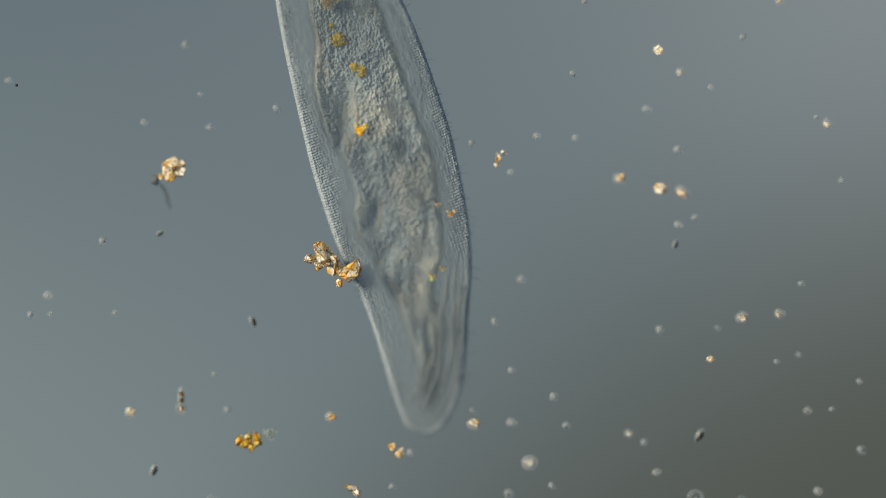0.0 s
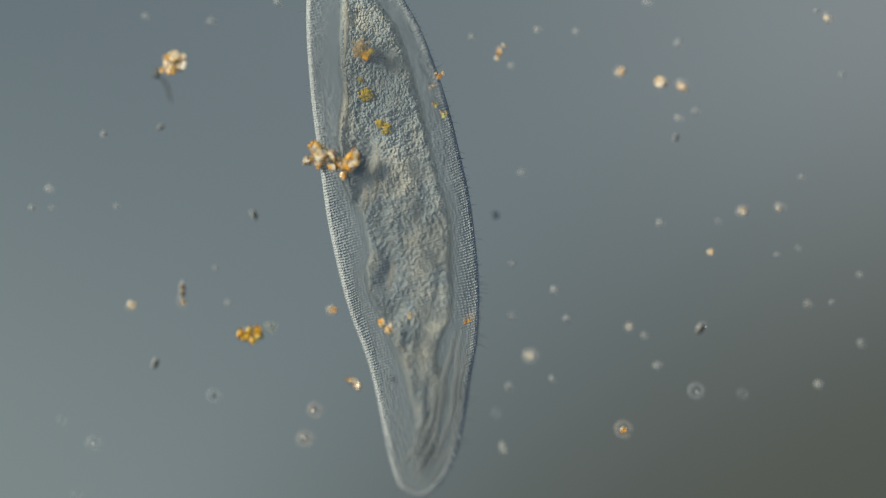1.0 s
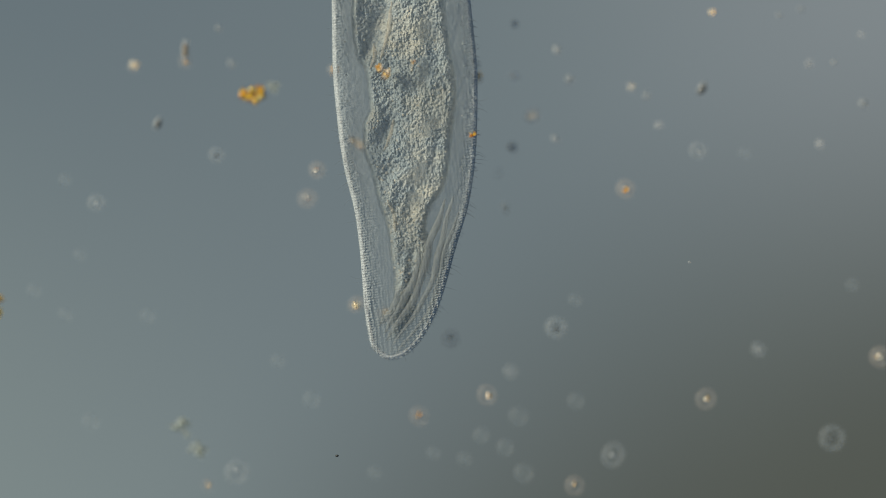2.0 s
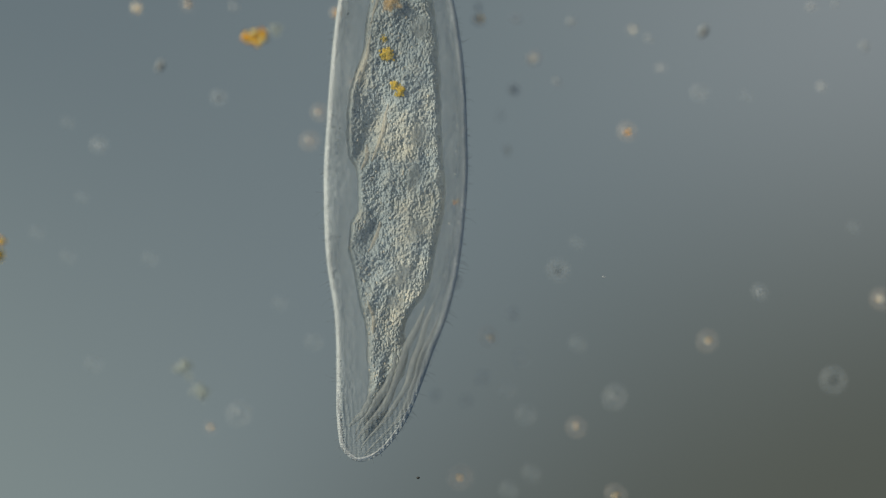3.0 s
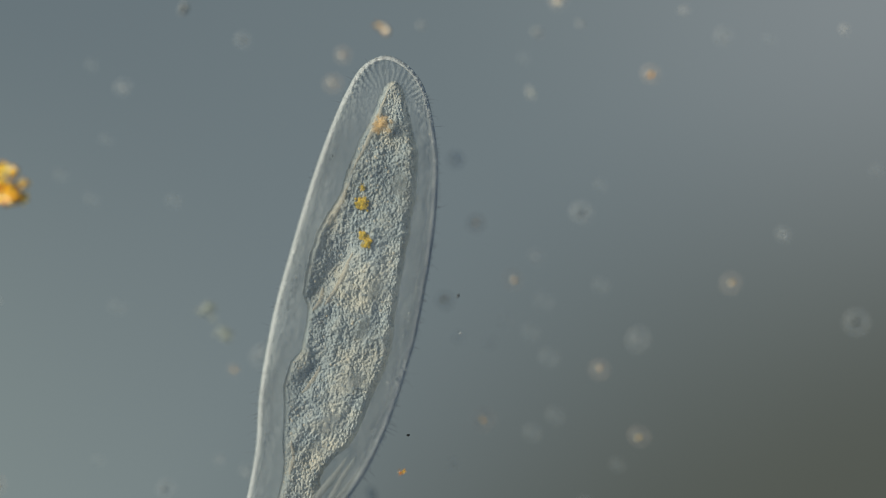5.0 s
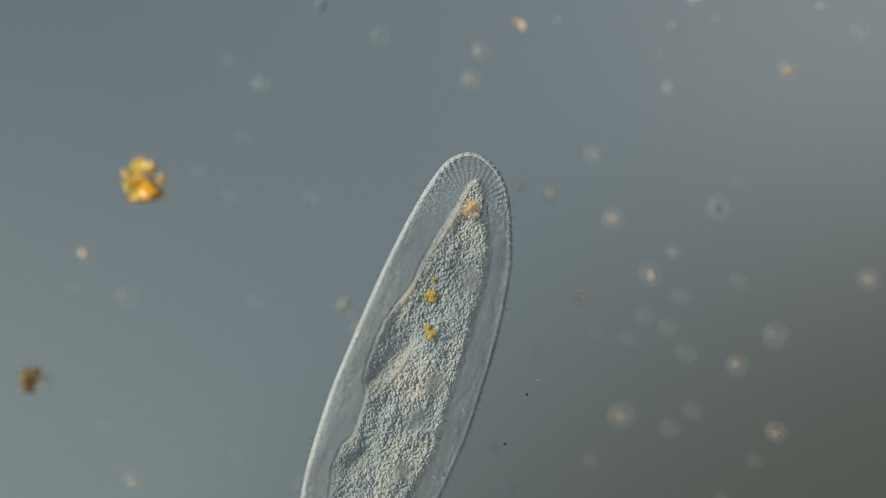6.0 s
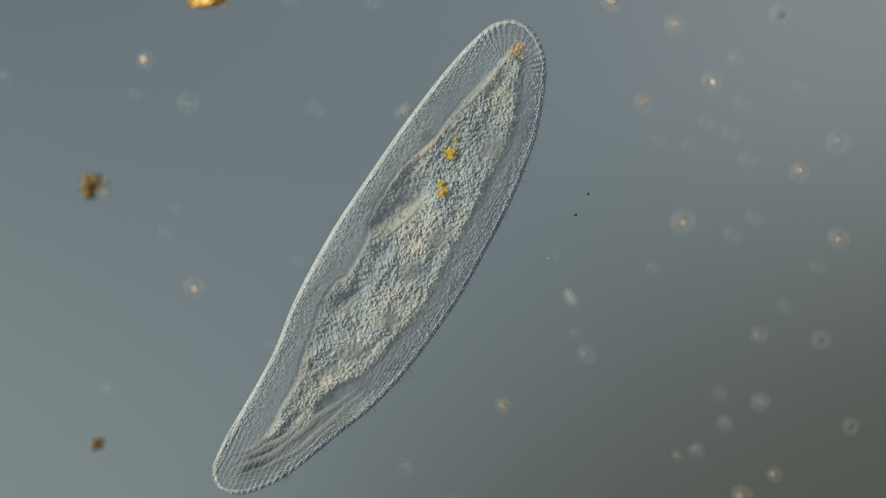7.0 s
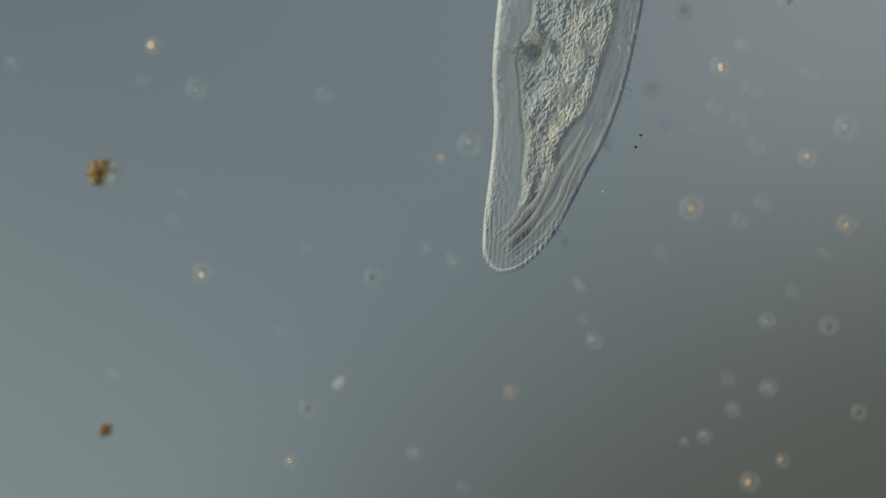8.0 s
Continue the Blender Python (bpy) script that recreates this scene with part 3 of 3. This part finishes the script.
def amber_grain(x, y, r, t, rng, k):
    ob = tagged(new("amber_grain"), "small amber mineral grain in a modelled pale halo", "grain", "loose grains on the stage")
    ob_core = part_of("core", faceted("core", AMBER, r * 0.95 * U, rng), ob, "amber core")
    ob_core.location = (rng.uniform(-2, 2) * U, rng.uniform(-2, 2) * U, 2 * U)
    # a clear bead, added to model the pale optical halo
    part_of("film", rocky("film", HALO, r * 1.15 * U, k, (1, 0.9, 0.7), 0.3), ob, "clear bead for the grain's pale optical halo")
    return set_on_stage(ob, x, y, t, rng.uniform(-0.016, 0.006), rng.uniform(-60, 60))


def ring_mesh(name, radius, thick, material):
    verts, faces, n, m = [], [], 28, 8
    for i in range(n):
        a = 2 * math.pi * i / n
        for j in range(m):
            b = 2 * math.pi * j / m
            q = radius + thick * math.cos(b)
            verts.append((q * math.cos(a), q * math.sin(a), thick * math.sin(b)))
    for i in range(n):
        faces += [(i * m + j, (i + 1) % n * m + j, (i + 1) % n * m + (j + 1) % m, i * m + (j + 1) % m) for j in range(m)]
    return mesh_of(name, verts, faces, material)


BLUR_LABELS = {
    "amber": ("amber speck inside a modelled out-of-focus blur disc", "amber speck"),
    "grey": ("pale speck inside a modelled out-of-focus blur disc", "pale speck"),
    "faint": ("barely visible blur disc of an unfocused speck", ""),
}


def droplet(x, y, r, t, rng, k, kind):
    """A speck inside an added blur disc with a rounded rim; the faintest have no speck."""
    label, inside = BLUR_LABELS[kind]
    ob = tagged(new("droplet"), label, "droplet", "drops on the stage")
    wide = r * (rng.uniform(0.95, 1.1) if y < 1290 else rng.uniform(1.3, 1.6) if t < 5 else rng.uniform(1.1, 1.35))
    rim = {"amber": AMBER_RIM, "grey": RING, "faint": FAINT}[kind]
    oval = rng.uniform(0.82, 1.0)
    # ring and clear body model the soft disc of an unfocused speck
    for name, me in (("rim", ring_mesh("rim", wide * U, wide * (0.30 if y < 1290 else 0.17) * U, rim)), ("drop", rocky("drop", MIST if kind != "faint" else FAINT, wide * U, k, (1, 0.95, 0.75), 0.1, 3))):
        part_of(name, me, ob, "pale ring of the blur disc" if name == "rim" else "clear body of the blur disc").scale = (oval, 1, 1)
    if inside:
        core = faceted("core", AMBER, r * 0.55 * U, rng) if kind == "amber" else rocky("core", SPECK if k % 4 else SLATE, r * 0.36 * U, k + 90, (1, 0.7, 0.8), 0.5)
        ob_core = part_of("core", core, ob, inside)
        ob_core.location = (rng.uniform(-3, 3) * U, rng.uniform(-3, 3) * U, wide * 0.75 * U)
    return set_on_stage(ob, x, y, t, rng.uniform(-0.008, 0.008), rng.uniform(-60, 60))


def grey_grain(x, y, r, t, rng, k):
    ob = tagged(new("grey_grain"), "small pale grey translucent grain", "grain", "loose grains on the stage")
    # clear outer bead, modelling the soft halo round the core
    part_of("film", rocky("film", GLASSY if k % 3 else HALO, r * 0.95 * U, k + 50, (1, rng.uniform(0.7, 1), 0.7), 0.35), ob)
    ob_core = part_of("core", rocky("core", SLATE if k % 4 == 0 else GLASSY, r * 0.36 * U, k + 90, (1, 0.8, 0.8), 0.5, 1), ob, "dark speck" if k % 4 == 0 else "pale speck")
    ob_core.location = (rng.uniform(-2, 3) * U, rng.uniform(-3, 2) * U, r * 0.5 * U)
    return set_on_stage(ob, x, y, t, rng.uniform(-0.016, 0.006), rng.uniform(-60, 60))


def particles():
    rng = random.Random(11)
    k = 0
    for grain, table in ((amber_grain, AMBER_GRAINS), (grey_grain, GREY_GRAINS)):
        for t, rows in table.items():
            for x, y, r in rows:
                k += 1
                grain(x, y, r, t, rng, k)
    for kind, table in (("amber", AMBER_BLURS), ("grey", GREY_BLURS), ("faint", FAINT_BLURS)):
        for t, rows in table.items():
            for x, y, r in rows:
                k += 1
                droplet(x, y, r, t, rng, k, kind)
    for x, y, r, t, turn in OBLONGS:
        k += 1
        ob = tagged(new("oblong_grain"), "dark oblong grain with a pale edge" if t == 0 else "pale grey oblong grain with a clear edge", "grain", "loose grains on the stage")
        part_of("shell", rocky("shell", GLASSY if t < 1 else HALO, r * U, k, (0.5, 1.0, 0.5), 0.25, 3), ob, "pale edge")
        ob_core = part_of("core", rocky("core", DARK if t == 0 else SILT, r * 0.72 * U, k + 5, (0.5, 1.0, 0.5), 0.4), ob, "dark core" if t == 0 else "grey core")
        ob_core.location = (r * 0.18 * U, -r * 0.1 * U, r * 0.3 * U)
        set_on_stage(ob, x, y, t, -0.005, -turn)


def crystal_cluster(label, spots, rng, material=AMBER):
    """Broken crystals stuck together; spots are (x, y, radius) about its middle."""
    ob = tagged(new("crystal_cluster"), label, "crystals")
    for x, y, r in spots:
        if material in (AMBER, GOLD):
            me = faceted("crystal", material, r * U, rng, CRACK)
        else:
            me = rocky("crystal", material, r * U, r + x, (1, 0.85, 0.6), 0.8, 3)
        c = part_of("crystal", me, ob)
        c.matrix_basis = pose(x * U, -y * U, rng.uniform(0, 4) * U, 0, 0, rng.uniform(0, 360))
    return ob


def clusters():
    rng = random.Random(23)
    amber = "bright amber and white crystals stuck together"
    set_on_stage(crystal_cluster(amber, [(-2, -5, 18), (14, -6, 15), (14, 8, 15), (0, 10, 14), (-13, 6, 11), (-21, 12, 8)], rng), 305, 300, 0.0)
    snarl = CARRIED[-1][0]
    grit = part_of("grit", rocky("grit", SLATE, 6 * U, 3, (1, 1.4, 0.6), 0.9, 3), snarl, "dark grit at its edge")
    grit.location = (-30 * U, -19 * U, 0)
    line = [(490 + 22 + 48 * q, 40 - 26 + 26 * q + 3 * math.sin(5 * q), -14.0) for q in np.linspace(0, 1, 16)]
    part_of("filament", ridge("filament", line, 4.5, 3.0, VEIL), snarl, "faint grey trailing filament")
    set_on_stage(crystal_cluster("golden yellow crystals beside a teal one", [(-7, 0, 17), (8, -3, 14), (2, 8, 14), (-15, 4, 12), (-2, -7, 11), (-20, -6, 6), (17, 5, 7)], rng, GOLD), 443, 780, 0.0)
    set_on_stage(crystal_cluster("pale teal broken crystal", [(0, 0, 8), (9, -4, 6), (3, 7, 5), (-6, -5, 5)], rng, SILT), 476, 768, 0.0)
    set_on_stage(crystal_cluster("pale gold crystal with a dark edge", [(-2, 0, 11), (8, -8, 7), (-6, 12, 6)], rng), 884, 278, 0.0)
    set_on_stage(crystal_cluster("large glowing amber crystals with a green fleck", [(-10, -30, 15), (12, -26, 14), (-12, 0, 24), (14, 4, 24), (2, 18, 25), (26, 18, 16), (-28, 2, 16), (31, -6, 15), (-25, 22, 13), (-28, -18, 12)], rng, GOLD), -40, 1150, 6.0)
    set_on_stage(crystal_cluster("amber crystals stuck together", [(-5, -3, 12), (6, 5, 10)], rng), 626, 871, 5.8)
    set_on_stage(crystal_cluster("brown and green grainy flake", [(-8, -6, 13), (-8, 10, 12), (4, -10, 10), (2, 4, 9), (-17, -12, 6), (-16, 4, 7), (-2, 18, 6), (-12, 19, 5), (9, 0, 5)], rng, BROWN), -239, 1500, 7.3)
    set_on_stage(crystal_cluster("pale grey grainy flake", [(0, 0, 10), (9, 6, 8), (4, -10, 8), (-6, 14, 7), (12, -4, 6), (2, 10, 6)], rng, SILT), -222, 1502, 7.3)
    set_on_stage(crystal_cluster("brown grain in a pale film", [(0, 0, 8), (-6, 6, 6), (6, -5, 5), (4, 5, 4), (-5, -4, 5)], rng, BROWN), -230, 1957, 8.0)
    for x, y in ((319, 1371), (343, 1408)):
        set_on_stage(crystal_cluster("pale grey clump of fine silt", [(rng.gauss(0, 8), rng.gauss(0, 8), rng.uniform(4, 8)) for _ in range(9)], rng, SILT), x, y, 3.6)
        CLUMPS.append(CARRIED.pop())
    rod = tagged(new("algal_rod"), "short greenish rod with an amber end", "alga")
    part_of("shaft", rocky("shaft", GLASSY, U, 3, (6.5, 20, 6), 0.2, 3), rod, "pale green clear wall")
    end = part_of("end", faceted("end", AMBER, 6 * U, rng), rod, "amber end")
    end.location = (1 * U, -21 * U, 2 * U)
    for y in (-6, 5):
        seg = part_of("plastid", rocky("plastid", BROWN, U, y + 9, (4, 5, 4), 0.4), rod, "olive brown plastid")
        seg.location = (0, y * U, 4 * U)
    set_on_stage(rod, 321, 703, 0.0)


particles()
clusters()
SNAGGED = crystal_cluster("bright amber and white crystals caught on the ciliate", [(-45, -16, 13), (-24, -22, 27), (-12, -4, 14), (3, 0, 20), (28, 0, 29), (32, 14, 22), (9, 30, 10), (-32, 0, 10), (18, 16, 15)], random.Random(5))
SWEPT = crystal_cluster("small amber crystals swept up by the ciliate", [(-8, -6, 10), (4, 6, 9), (9, 0, 8)], random.Random(9))
CRUMBS = []
for seed, size in enumerate((9, 6, 8, 7, 14, 7, 6)):
    crumb = tagged(new("amber_crumb"), "small amber crumb drifting over the ciliate", "grain", "drifting crumbs")
    for dx, dy, k in ((0, 0, 0.75), (0.7, 0.5, 0.5), (-0.5, 0.7, 0.4)):
        bit = part_of("bit", faceted("bit", GOLD if seed % 3 else AMBER, size * k * U, random.Random(seed * 7 + int(10 * k))), crumb)
        bit.location = (dx * size * U, dy * size * U, 0)
    CRUMBS.append(crumb)
SPECKS = []
for seed in range(3):
    speck = new("dust_speck", rocky("dust_speck", DARK if seed != 1 else GLASSY, 3.0 * U, seed, (1, 0.8, 0.8), 0.4))
    SPECKS.append(tagged(speck, "tiny sharp dark speck drifting in the water", "speck", "drifting specks"))


# ---- what moves ----
def ciliate_pose(x, y, lean, lift, tilt=0.0):
    """The ciliate with its larger yellow vacuole (s 323, o 43) below the point x, y of the view."""
    a = radians(lean)
    d, n = (math.sin(a), math.cos(a)), (math.cos(a), -math.sin(a))
    cx = x + (490 - 323) * d[0] + (40 - 43) * n[0]
    cy = y + (490 - 323) * d[1] + (40 - 43) * n[1]
    return pose((cx - 784) * U, (441 - cy) * U, lift, tilt, 0, lean)


SWIM = [
    (0, 632, 119, 15.2, -0.029), (0.3, 647, 187, 14.6, -0.0284), (0.5, 652, 222, 13.7, -0.028), (0.75, 663, 235, 11.8, -0.0265), (1, 677, 220, 9.9, -0.025), (1.3, 685, 172, 8, -0.0208), (1.5, 692, 113, 6.8, -0.018), (1.7, 702, 33, 5.3, -0.0153),
    (2.1, 708, -30, 2.2, -0.01), (2.4, 711, -10, 0.6, -0.0066), (2.8, 711, 101, -1.3, -0.002), (3, 703, 156, -1.7, -0.001), (3.5, 673, 208, -2.2, -0.001), (4, 646, 318, -8.2, -0.002), (4.2, 653, 312, -9.5, -0.0035), (4.7, 645, 375, -12, -0.001),
    (5.3, 650, 470, -15.4, 0.007), (5.5, 664, 507, -16.2, 0.009), (5.7, 706, 543, -17.8, 0.004), (5.9, 750, 575, -20.2, -0.002), (6, 760, 585, -21, -0.0023), (6.1, 764, 572, -22, -0.0027), (6.3, 778, 515, -25.5, -0.0033), (6.5, 793, 432, -27.9, -0.004),
    (6.7, 790, 373, -30.4, -0.012), (6.9, 784, 338, -32, -0.0147), (7, 783, 332, -32.1, -0.016), (7.1, 792, 297, -30, -0.0158), (7.3, 850, 180, -22, -0.0124), (7.5, 910, 69, -15.1, -0.012), (7.7, 970, -45, -11, -0.0112), (7.9, 1013, -125, -9.3, -0.0104),
    (8, 1032, -164, -8.7, -0.01),
]
# the tail dips at first and comes level as the ciliate swims back
DIP = [(0.0, 4.5), (0.5, 4.0), (1.0, 3.5), (1.5, 2.0), (2.1, 0.5), (2.8, 0.0), (8.0, 0.0)]
SNAG = [(0.0, 593, 470, 0.024, 0), (0.3, 592, 462, 0.028, 2), (0.5, 591, 448, 0.033, 14), (0.75, 591, 380, 0.042, 16), (1.0, 592, 284, 0.042, 16), (1.3, 600, 150, 0.042, 14), (1.5, 606, 42, 0.042, 14), (1.7, 612, -70, 0.042, 14), (2.1, 625, -190, 0.042, 12), (2.8, 640, -260, 0.042, 12), (8.0, 1080, -760, 0.042, 12)]
DRIFT = [
    [(0.0, 31, 152), (0.5, 32, 126), (1.0, 33, -60), (1.7, 35, -350), (2.8, 820, -20), (3.0, 835, -8), (3.5, 870, 61), (4.0, 858, 74), (4.2, 860, 76), (5.3, 800, 660), (5.5, 803, 674), (6.0, 932, 698), (6.5, 995, 513), (7.0, 1018, 381), (7.5, 1061, 314), (8.0, 1124, 261)],
    [(0.0, 1250, 1000), (1.7, 1245, 460), (3.0, 1068, 490), (3.5, 1071, 424), (4.0, 1074, 410), (5.3, 775, 640), (5.5, 818, 655), (6.0, 953, 672), (6.5, 1015, 488), (7.0, 970, 457), (7.5, 1017, 389), (8.0, 1067, 340)],
    [(0.0, 569, 1300), (1.7, 573, 800), (3.0, 740, 845), (3.5, 733, 793), (4.0, 703, 797), (5.5, 769, 760), (6.0, 893, 785), (6.5, 950, 597), (7.0, 1040, 344), (7.5, 1076, 284), (8.0, 1133, 240)],
]


PULLED = [[(7.5, 757, 166, 0.03), (7.7, 815, 130, 0.036), (8.0, 920, 90, 0.036)], [(7.5, 797, 153, 0.034), (7.7, 850, 118, 0.038), (8.0, 948, 68, 0.038)]]
SWEEP = [(0.0, 702, 797), (0.5, 690, 770), (1.0, 683, 578), (1.5, 680, 350), (1.7, 679, 240), (2.1, 679, 90), (2.5, 678, -60), (8.0, 678, -90)]
CRUMB_ROWS = [
    [(0.0, 797, 380), (0.5, 780, 320), (1.0, 777, 137), (1.5, 781, 3), (1.7, 783, -60), (8.0, 790, -120)],
    [(0.0, 783, 477), (0.5, 775, 388), (1.0, 770, 188), (1.5, 765, 20), (1.7, 763, -50), (8.0, 760, -120)],
    [(0.0, 765, 492), (0.5, 770, 415), (1.0, 786, 205), (1.5, 790, 30), (1.7, 792, -40), (8.0, 800, -120)],
    [(0.0, 773, 365), (0.5, 755, 310), (1.0, 762, 157), (1.5, 764, -10), (1.7, 765, -70), (8.0, 765, -130)],
    [(0.0, 638, 233), (0.5, 645, 215), (1.0, 648, 100), (1.5, 650, -40), (1.7, 650, -90), (8.0, 650, -140)],
    [(0.0, 812, 900), (0.5, 818, 760), (1.0, 825, 570), (1.5, 837, 333), (1.7, 838, 240), (2.8, 812, 300), (3.0, 806, 360), (3.5, 790, 435), (4.0, 760, 542), (4.7, 730, 700), (5.3, 700, 920), (8.0, 700, 960)],
    [(0.0, 700, 910), (0.5, 712, 780), (1.0, 725, 560), (1.5, 738, 325), (1.7, 735, 225), (2.4, 728, 10), (2.8, 726, -60), (8.0, 726, -120)],
]


def motions():
    walk(SWEPT, [(t, pose((x - 784) * U, (441 - y) * U, 0.046)) for t, x, y in SWEEP])
    for crumb, rows in zip(CRUMBS, CRUMB_ROWS):
        walk(crumb, [(t, pose((x - 784) * U, (441 - y) * U, 0.048)) for t, x, y in rows])
    for ob, (x, y, z), turn in CARRIED:
        walk(ob, [(t, pose(x + sx * U, y - sy * U, z - drop, 0, 0, turn)) for t, sx, sy, drop in STAGE])
    # the two silt clumps lie still until the ciliate drags them along
    for (ob, (x, y, z), turn), pulled in zip(CLUMPS, PULLED):
        rows = [(t, pose(x + sx * U, y - sy * U, z - drop, 0, 0, turn)) for t, sx, sy, drop in STAGE if t < 7.2]
        walk(ob, rows + [(t, pose((px - 784) * U, (441 - py) * U, pz, 0, 0, turn)) for t, px, py, pz in pulled])
    walk(CILIATE, [(t, ciliate_pose(x, y, lean, lift, float(np.interp(t, *zip(*DIP))))) for t, x, y, lean, lift in SWIM])
    walk(WANDERER, [(t, pose(*place(s, o, min(46, 30 + (s - 46) * 0.3)))) for t, s, o in ((0.0, 190, 26), (3.0, 172, 29), (3.5, 164, 29), (4.0, 90, 18), (4.6, 110, 22), (5.5, 125, 26), (6.0, 94, 33), (6.5, 71, 33), (7.0, 46, 26), (8.0, 46, 26))])
    walk(SNAGGED, [(t, pose((x - 784) * U, (441 - y) * U, z, 0, 0, turn)) for t, x, y, z, turn in SNAG])
    for speck, rows in zip(SPECKS, DRIFT):
        walk(speck, [(t, pose((x - 784) * U, (441 - y) * U, 0.026)) for t, x, y in rows])


motions()
